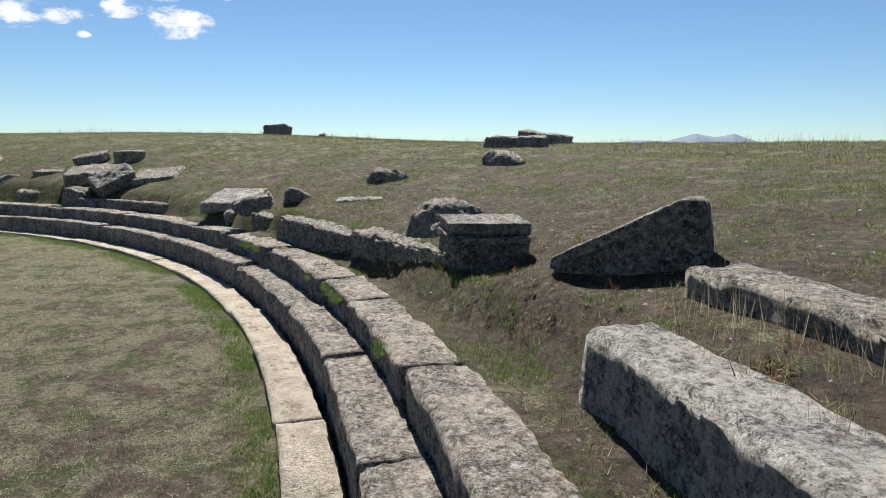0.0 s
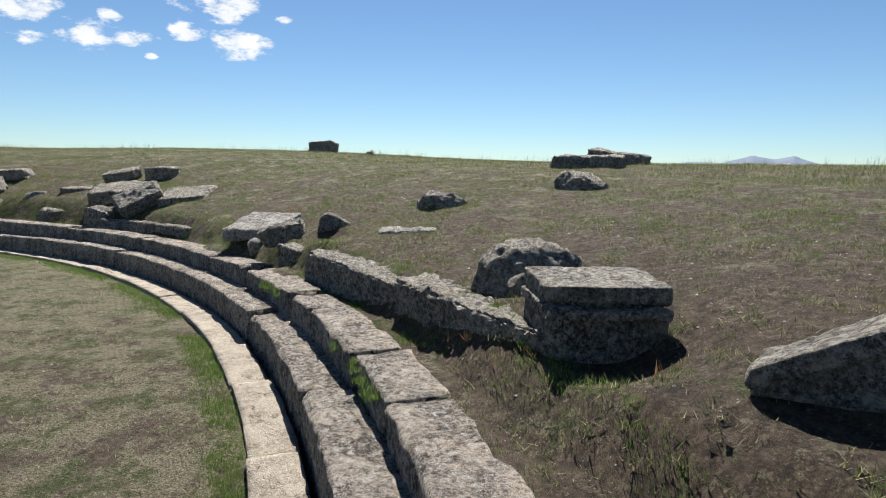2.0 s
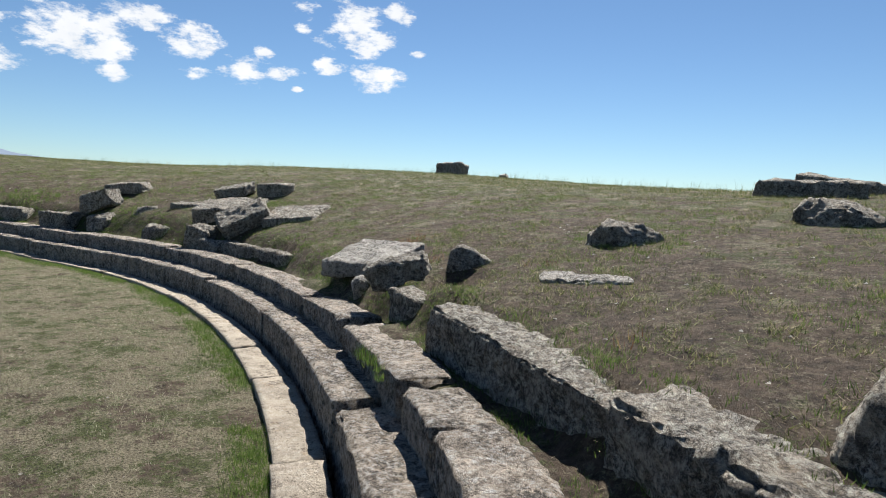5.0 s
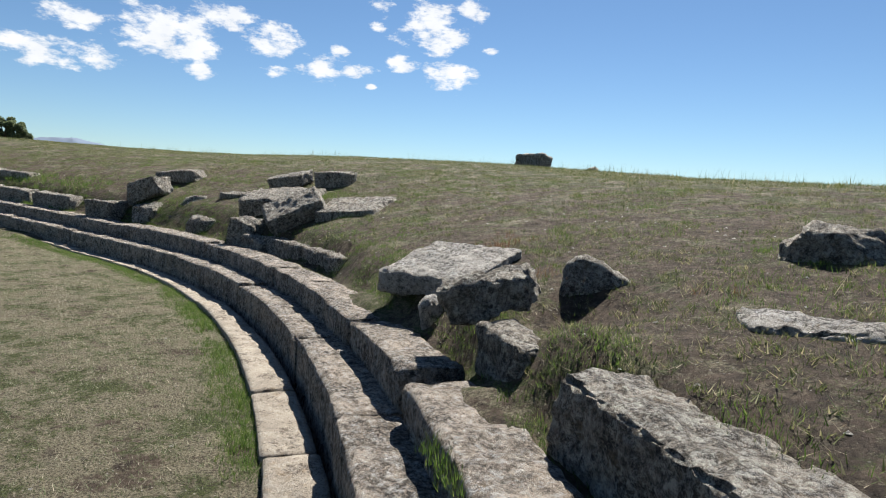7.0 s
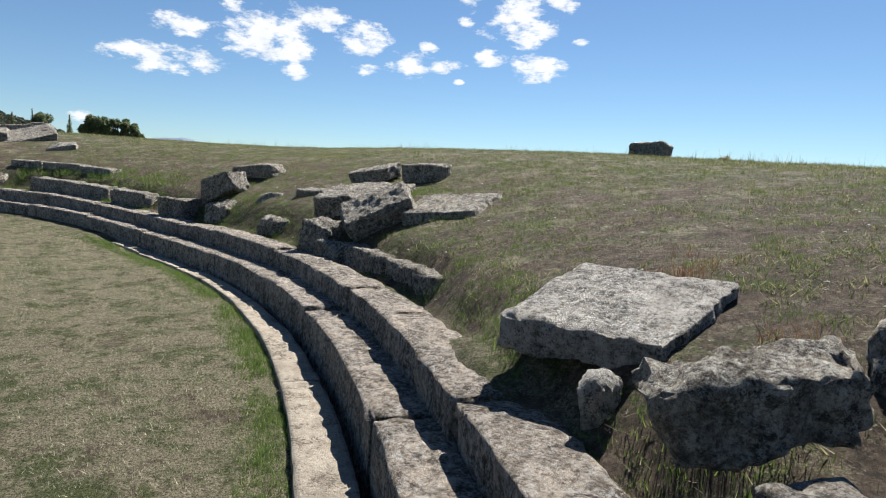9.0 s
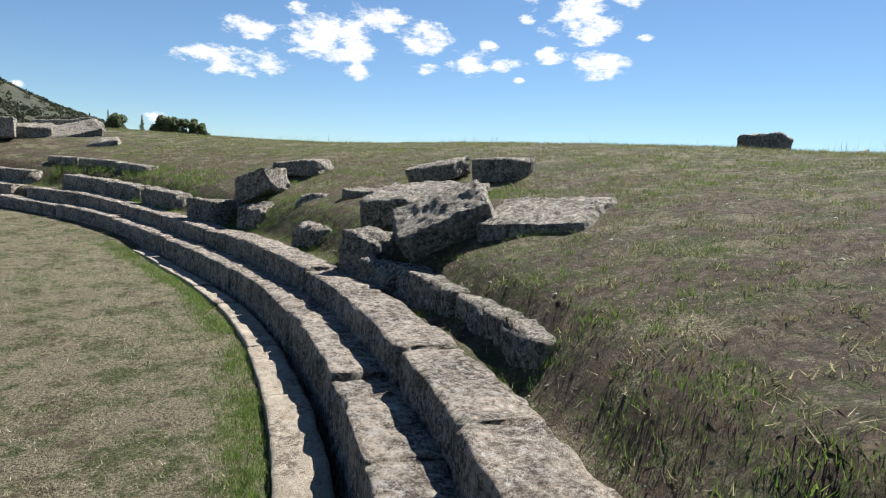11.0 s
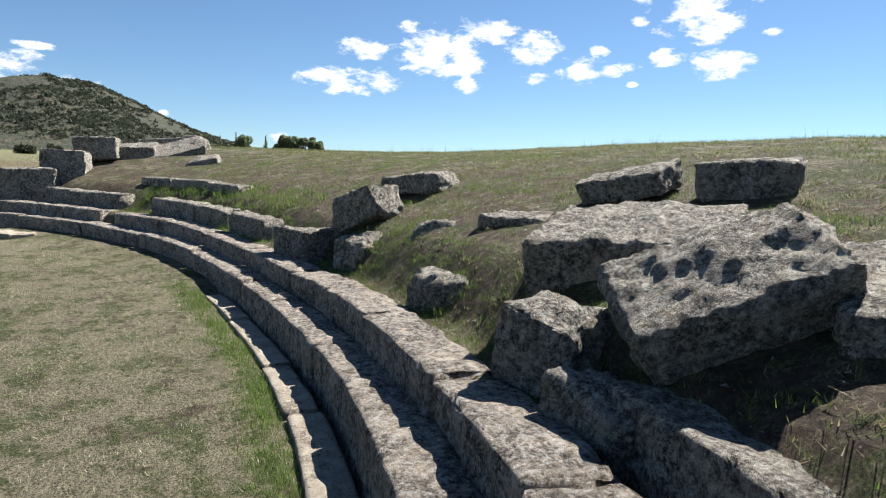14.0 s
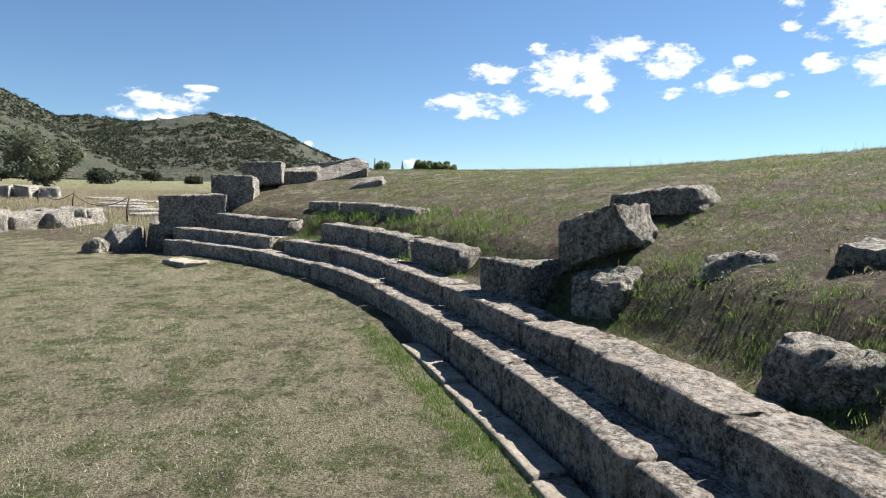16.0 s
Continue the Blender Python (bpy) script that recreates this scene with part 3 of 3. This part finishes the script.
stone("low square stone stump in the field", -30.3, 3.55, 0.96, (0.6, 0.55, 0.6), (0, 0, 20), 160, jitter=0.06)
for i in range(7):
    rnd = random.Random(170 + i)
    stone("flat paving slab in dry field grass", -34.0 - 3.2 * i, 4.2 - 0.9 * i + rnd.uniform(-1.2, 1.2), rise(-34.0 - 3.2 * i) + 0.12, (2.0, 1.1, 0.3), (0, 0, rnd.uniform(60, 120)), 180 + i, material=M_PALE, jitter=0.1, cell=0.16, group="paving slabs in the field")
stone("flat slab at the foot of the lowest step", -19.4, 7.95, 0.3, (0.8, 0.4, 0.16), (0, 0, 35), 190, material=M_KERB, jitter=0.08)

# ---- rope barrier in the field ----


def tube(points, radius, sides=6):
    bm = bmesh.new()
    rings = []
    for i, p in enumerate(points):
        d = (Vector(points[min(i + 1, len(points) - 1)]) - Vector(points[max(i - 1, 0)])).normalized()
        s = d.cross(Vector((0.31, 0.2, 0.93))).normalized()
        u = d.cross(s)
        rings.append([bm.verts.new(Vector(p) + radius * (math.cos(2 * math.pi * k / sides) * s + math.sin(2 * math.pi * k / sides) * u)) for k in range(sides)])
    for a, b in zip(rings, rings[1:]):
        for k in range(sides):
            bm.faces.new((a[k], a[(k + 1) % sides], b[(k + 1) % sides], b[k]))
    bm.faces.new(rings[0][::-1])
    bm.faces.new(rings[-1])
    return bm


POSTS = [(-30.2, 4.5), (-36.4, 1.0), (-43.0, -2.6)]
barrier = tagged(new("rope_barrier"), "rusty iron posts linked by sagging dark rope", "barrier")
for i, (x, y) in enumerate(POSTS):
    part("post", tube([(x, y, rise(x) - 0.1), (x + 0.03, y, rise(x) + 0.4), (x + 0.06 * (i % 2), y + 0.1, rise(x) + 0.85)], 0.028), M_IRON, barrier)
for (x0, y0), (x1, y1) in zip(POSTS, POSTS[1:]):
    part("rope", tube([(x0 + (x1 - x0) * t / 10, y0 + (y1 - y0) * t / 10, 0.75 + rise(x0 + (x1 - x0) * t / 10) - 1.4 * (t / 10) * (1 - t / 10)) for t in range(11)], 0.013), M_ROPE, barrier)

# ---- trees ----


def leaf_cloud(name, centres, size, count, seed, material, parent, flat=1.0):
    """A crown of many small leaf faces round the given clump centres: (x, y, z, radius)."""
    rng = np.random.default_rng(seed)
    c = np.array(centres)
    pick = rng.choice(len(c), count, p=c[:, 3] ** 2 / (c[:, 3] ** 2).sum())
    way = rng.normal(size=(count, 3))
    way /= np.linalg.norm(way, axis=1, keepdims=True)
    p = c[pick, :3] + way * (c[pick, 3] * rng.uniform(0.45, 1.08, count) ** 0.6)[:, None] * (1, 1, flat)
    tri = rng.normal(size=(count, 3, 3)) * size * 0.6
    co = (p[:, None] + tri).reshape(-1, 3)
    return triangles(name, co, material, parent)


def triangles(name, co, material, parent=None):
    n = len(co) // 3
    me = bpy.data.meshes.new(name)
    me.vertices.add(len(co))
    me.vertices.foreach_set("co", co.astype(np.float32).ravel())
    me.loops.add(len(co))
    me.loops.foreach_set("vertex_index", np.arange(len(co), dtype=np.int32))
    me.polygons.add(n)
    me.polygons.foreach_set("loop_start", np.arange(0, 3 * n, 3, dtype=np.int32))
    me.materials.append(material)
    me.update(calc_edges=True)
    me.validate()
    ob = new(name, me)
    ob.parent = parent
    return ob


def broad_tree(label, x, y, height, width, seed, material, leaves=6000, leaf=0.16, base=None):
    rnd = random.Random(seed)
    z = land(x, y) if base is None else base
    tree = tagged(new("tree"), label, "tree")
    tree.matrix_world = pose(x, y, z)
    th = height * 0.3
    part("trunk", tube([(0, 0, -0.2), (0.05, 0, th * 0.5), (0.1, 0.05, th)], 0.045 * height, 8), M_BARK, tree)
    clumps = []
    for i in range(11):
        a, q = rnd.uniform(0, 6.28), rnd.uniform(0.15, 0.36) * width
        h = rnd.uniform(0.35, 0.85) * height
        e = (q * math.cos(a), q * math.sin(a), h)
        part("limb", tube([(0.1, 0.05, th * 0.95), (e[0] * 0.5, e[1] * 0.5, (th + h) * 0.5), e], 0.014 * height, 5), M_BARK, tree)
        clumps.append((*e, rnd.uniform(0.13, 0.24) * width))
    leaf_cloud("crown", clumps, leaf, leaves, seed, material, tree)
    return tree


def cypress(x, y, height, seed):
    tree = tagged(new("tree"), "slender dark green cypress", "tree", "cypresses beyond the bank")
    tree.matrix_world = pose(x, y, land(x, y))
    part("trunk", tube([(0, 0, -0.2), (0, 0, height * 0.5), (0, 0, height * 0.95)], 0.12, 6), M_BARK, tree)
    clumps = [(0.1 * math.sin(i * 2.1), 0.1 * math.cos(i * 1.7), height * (0.12 + 0.085 * i), max(0.12, 0.11 * height * (1 - (i / 10.2) ** 1.6))) for i in range(11)]
    leaf_cloud("crown", clumps, 0.14, 2600, seed, M_LEAF, tree, 1.3)


def far_place(azimuth, distance):
    return -7.0 + distance * math.cos(radians(azimuth)), 9.8 + distance * math.sin(radians(azimuth))


for i, (az, h) in enumerate(((172.7, 7.3), (170.2, 7.0), (174.0, 6.4))):
    cypress(*far_place(az, 150), h, 300 + i)
broad_tree("dark conical fir beyond the bank", *far_place(172.0, 150), 7.6, 4.4, 310, M_LEAF, 4000, 0.26)
for i, (az, w, h) in enumerate(((168.9, 3.6, 6.5), (168.2, 4.0, 7.3), (167.4, 3.6, 6.6), (166.6, 3.8, 7.1), (165.8, 4.0, 7.3), (165.2, 3.0, 6.1))):
    x, y = far_place(az, 148)
    broad_tree("bushy green poplar in a small clump", x, y, h, w, 320 + i, M_LEAF, 4600, 0.26)
broad_tree("broad silver-leaved olive tree in the field", *far_place(198.8, 87), 6.0, 8.6, 330, M_OLIVE, 9000, 0.24)
for i in range(10):
    rnd = random.Random(340 + i)
    az = 183 + i * 3.1 + rnd.uniform(-1.2, 1.2)
    x, y = far_place(az, rnd.uniform(150, 230))
    broad_tree("low dark bush at the foot of the hills", x, y, rnd.uniform(2.0, 3.6), rnd.uniform(4, 8), 350 + i, M_SCRUB, 1200, 0.42)

# ---- hills ----


def hill(name, label, distance, depth, profile, material, seed, bushes=0, foot=12.0):
    """A ridge seen across the plain: heights in metres at azimuths, rising over depth from its foot."""
    az = [p[0] for p in profile]
    hs = [p[1] for p in profile]
    cols = [az[0] + (az[-1] - az[0]) * i / 160 for i in range(161)]
    rows = 26
    verts, faces = [], []

    def spot(a, t):
        h = float(np.interp(a, az, hs))
        d = distance - depth + (depth * 1.6) * t
        x, y = far_place(a, d)
        up = math.sin(min(1.0, t * 1.6) * math.pi / 2) if t < 0.625 else 1 - 0.5 * (t - 0.625) / 0.375
        z = foot + h * up + h * 0.06 * noise.fractal(Vector((x * 0.011, y * 0.011, seed)), 0.8, 2.0, 5) * min(1.0, t * 3)
        return x, y, z

    for i in range(rows + 1):
        for a in cols:
            verts.append(spot(a, i / rows))
    k = len(cols)
    for i in range(rows):
        for j in range(k - 1):
            faces.append((i * k + j, i * k + j + 1, (i + 1) * k + j + 1, (i + 1) * k + j))
    ob = tagged(mesh_object(name, verts, faces, material), label, "hill", kind="structure")
    if bushes:
        rng = np.random.default_rng(seed)
        tri = []
        rnd = random.Random(seed)
        while len(tri) < bushes:
            a, t = rnd.uniform(az[0], az[-1]), rnd.uniform(0.0, 0.66)
            x, y, z = spot(a, t)
            if noise.noise(Vector((x * 0.012, y * 0.012, seed + 2.0))) < rnd.uniform(-0.45, 0.1):
                continue
            s = rnd.uniform(0.9, 2.6) * distance / 900
            tri.append((x, y, z, s))
        c = np.array(tri)
        leaves = 20
        p = np.repeat(c, leaves, axis=0)
        way = rng.normal(size=(len(p), 3))
        way[:, 2] = np.abs(way[:, 2]) * 0.8
        way /= np.linalg.norm(way, axis=1, keepdims=True)
        mid = p[:, :3] + way * p[:, 3:] * (1.2, 1.2, 0.9)
        co = (mid[:, None] + rng.normal(size=(len(p), 3, 3)) * (p[:, 3] * 0.42)[:, None, None]).reshape(-1, 3)
        tagged(triangles("scrub", co, M_SCRUB), "dark evergreen scrub dotted over the hillside", "scrub", kind="stuff")
    return ob


hill("hill_near", "scrub-covered hill across the plain", 950, 420, [(170, 18), (172, 28), (175.9, 46), (177.9, 59), (180.8, 79), (183.7, 94), (186.9, 102), (188.8, 96), (191.4, 88), (194.7, 76), (198, 64), (206, 40), (222, 30)], M_HILL, 3, 8500)
hill("hill_back", "higher rocky hill behind the near one", 1500, 500, [(180, 60), (185, 115), (189, 144), (191.4, 147), (194.7, 151), (198.4, 145), (203, 134), (210, 120), (225, 100)], M_HILL, 7, 5200)
hill("hill_side", "steep scrubby hillside beyond the field", 780, 360, [(190, 4), (192, 14), (195, 40), (198.4, 69), (200, 80), (201.7, 92), (206, 119), (212, 140), (225, 155)], M_HILL, 9, 3200)
hill("hills_far_north", "hills on the horizon, blue haze in their colour", 3000, 500, [(78, 30), (81.5, 51), (82.4, 66), (83.3, 83), (84.7, 70), (86.2, 88), (87.3, 70), (88.5, 57), (91, 56), (95, 40)], M_FAR_HAZE, 11, foot=2.0)
hill("hills_far_west", "hills behind the bank, blue haze in their colour", 2800, 500, [(156, 70), (159.3, 90), (161.7, 115), (164.3, 100), (168, 85)], M_FAR_HAZE, 13, foot=2.0)

# ---- grass and weeds ----


# flat stones on which nothing grows: x, y, radius
SLABS = [(-3.98, 10.45, 0.5), (-7.53, 12.63, 0.45), (0.98, 7.37, 0.36), (-9.35, 12.66, 0.35), (-8.34, 12.26, 0.3), (-13.35, 13.04, 0.3), (-10.38, 13.47, 0.3)]


def scatter(seed, count, r0, r1, a0, a1, keep):
    """Places on the land between two radii and two angles, thinned by keep(x, y)."""
    rnd = random.Random(seed)
    out = []
    for _ in range(count):
        r = math.sqrt(rnd.uniform(r0 * r0, r1 * r1))
        a = rnd.uniform(a0, a1)
        q = r + BASE - pull(a)
        x, y = CX + q * math.cos(radians(a)), CY + q * math.sin(radians(a))
        if any((x - u) ** 2 + (y - v) ** 2 < w * w for u, v, w in SLABS):
            continue
        if rnd.random() < keep(x, y):
            out.append((x, y, land(x, y)))
    return np.array(out)


def blades(name, label, spots, per, height, width, spread, seed, material, lean=0.5):
    """Thin leaning blades in tufts at the given places."""
    rng = np.random.default_rng(seed)
    p = np.repeat(spots, per, axis=0)
    n = len(p)
    p[:, :2] += rng.normal(size=(n, 2)) * spread
    a = rng.uniform(0, 2 * np.pi, n)
    h = height * rng.uniform(0.45, 1.25, n)
    w = width * rng.uniform(0.6, 1.3, n)
    side = np.stack([np.cos(a), np.sin(a), 0 * a], 1) * w[:, None] / 2
    b = a + rng.uniform(0.6, 2.4, n)
    k = rng.uniform(0.1, 1.0, n) * lean * h
    tip = p + np.stack([np.cos(b) * k, np.sin(b) * k, h], 1)
    p[:, 2] -= 0.006
    co = np.stack([p - side, p + side, tip], 1).reshape(-1, 3)
    return tagged(triangles(name, co, material), label, "grass", kind="stuff")


def patchy(scale, low, high, seed):
    return lambda x, y: smooth(low, high, noise.fractal(Vector((x * scale, y * scale, seed)), 0.8, 2.0, 4))


def on_bank(x, y):
    broad = noise.fractal(Vector((x * 0.7, y * 0.7, 4.0)), 0.8, 2.0, 4)
    return smooth(-0.05, 0.25, 0.5 * broad + noise.fractal(Vector((x * 4.5, y * 4.5, 7.0)), 0.8, 2.0, 3))


blades("lawn", "short mown grass, half dry", scatter(1, 95000, 6.0, 10.6, 12, 128, lambda x, y: (0.35 + 0.65 * smooth(-0.3, 0.3, noise.noise(Vector((x * 0.8, y * 0.8, 1.0))))) * (1 - 0.55 * smooth(-6, -1, x))), 3, 0.018, 0.0045, 0.015, 2, M_LAWN, 2.2)
blades("bank_grass", "short patchy grass on the bank", scatter(3, 85000, 11.6, 17.5, 20, 126, on_bank), 6, 0.026, 0.0055, 0.022, 4, M_TURF, 2.4)
blades("crest_grass", "taller thin grass along the crest", scatter(5, 42000, 17.0, 25.0, 30, 140, lambda x, y: 0.8), 4, 0.05, 0.007, 0.04, 6, M_TURF, 1.4)
blades("crest_tufts", "tall thin grass standing against the sky", scatter(6, 1500, 18.0, 24.5, 35, 125, patchy(0.5, 0.0, 0.4, 15.0)), 7, 0.2, 0.005, 0.06, 7, M_TURF, 0.6)
blades("kerb_grass", "lush green grass along the kerb", scatter(7, 15000, 10.15, 10.76, 34, 104, lambda x, y: smooth(-0.45, 0.15, noise.noise(Vector((x * 1.5, y * 1.5, 6.0)))) * smooth(-0.3, -0.08, polar(x, y)[0] + pull(polar(x, y)[1]) - kerb_line(polar(x, y)[1])) * (polar(x, y)[0] + pull(polar(x, y)[1]) < kerb_line(polar(x, y)[1]))), 10, 0.034, 0.004, 0.022, 8, M_LUSH, 1.4)
blades("kerb_grass", "lush green grass along the kerb", scatter(9, 1500, 10.3, 10.57, 10, 36, patchy(1.4, -0.1, 0.3, 2.0)), 10, 0.04, 0.004, 0.02, 10, M_LUSH, 1.1)
blades("step_grass", "green grass in the joint of the steps", scatter(11, 900, 11.12, 11.16, 24, 62, patchy(1.1, 0.05, 0.3, 5.0)) + np.array((0, 0, 0.345)), 8, 0.035, 0.0035, 0.014, 12, M_LUSH, 0.8)
blades("step_grass", "green grass behind the second step", scatter(13, 9000, 11.5, 12.0, 20, 124, patchy(1.1, -0.15, 0.3, 7.0)), 10, 0.028, 0.0035, 0.03, 14, M_LUSH, 1.3)
blades("tufts", "green grass tufts on the bank", scatter(15, 12000, 11.7, 15.5, 22, 124, patchy(0.9, -0.1, 0.4, 9.0)), 14, 0.03, 0.004, 0.035, 16, M_LUSH, 1.2)
blades("weeds", "low green weeds among the fallen stones", scatter(17, 2400, 11.6, 13.4, 76, 101, patchy(1.2, 0.0, 0.4, 3.0)), 18, 0.035, 0.005, 0.05, 18, M_LUSH, 1.2)
blades("weeds", "lush green grass round the sunken slab", scatter(18, 700, 11.5, 11.8, 58, 68, patchy(1.3, 0.0, 0.4, 21.0)), 12, 0.03, 0.004, 0.04, 19, M_LUSH, 1.0)
blades("weeds", "low green weeds between the western steps", scatter(19, 600, 11.5, 12.6, 104, 122, lambda x, y: 0.6), 12, 0.09, 0.009, 0.05, 20, M_LUSH, 0.9)
blades("litter", "dry straw lying on bare earth", scatter(21, 24000, 11.6, 14.8, 22, 112, lambda x, y: 0.7), 2, 0.012, 0.0038, 0.03, 22, M_STRAW, 6.0)
blades("stalks", "tall dry stalks by the gable block", scatter(23, 260, 12.1, 12.75, 24, 33, lambda x, y: 0.7), 3, 0.2, 0.0025, 0.03, 24, M_STRAW, 0.5)
blades("stalks", "thin dry stalks on the bank", scatter(25, 360, 12.0, 22.0, 25, 126, lambda x, y: 0.6), 2, 0.11, 0.003, 0.03, 26, M_STRAW, 0.6)
blades("rusty_weeds", "withered red-brown weeds", scatter(27, 500, 11.75, 12.8, 18, 66, patchy(1.6, 0.25, 0.5, 12.0)), 12, 0.07, 0.006, 0.04, 28, M_RUST, 1.2)
blades("field_grass", "tall dry grass of the field beyond the orchestra", np.array([(x, y, land(x, y)) for x, y in ((random.uniform(-85, -22), random.uniform(-34, 9)) for _ in range(52000)) if polar(x, y)[0] > 12.5 + random.uniform(0, 6) and land(x, y, False) - rise(x) < 0.2]), 3, 0.2, 0.02, 0.08, 30, M_STRAW, 0.8)


def pebbles(label, spots, size, seed):
    rnd = random.Random(seed)
    verts, faces = [], []
    for x, y, z in spots:
        s = size * rnd.uniform(0.4, 1.4)
        k = len(verts)
        for dx, dy, dz in ((1, 0, 0), (-0.3, 0.9, 0), (-0.8, -0.7, 0), (0.1, 0.1, 0.8), (0.5, -0.8, 0.2)):
            verts.append((x + dx * s * rnd.uniform(0.7, 1.2), y + dy * s * rnd.uniform(0.7, 1.2), z + dz * s * 0.7 - 0.002))
        faces += [(k, k + 1, k + 3), (k + 1, k + 2, k + 3), (k + 2, k + 4, k + 3), (k + 4, k, k + 3)]
    return tagged(mesh_object("pebbles", verts, faces, M_PALE, None, False), label, "pebbles", kind="stuff")


pebbles("pale limestone chips scattered on the earth", scatter(31, 1500, 11.55, 14.5, 14, 118, lambda x, y: 0.6), 0.014, 32)
pebbles("few small pale stones on the lawn", scatter(33, 260, 6.5, 10.5, 14, 110, lambda x, y: 0.5), 0.012, 34)
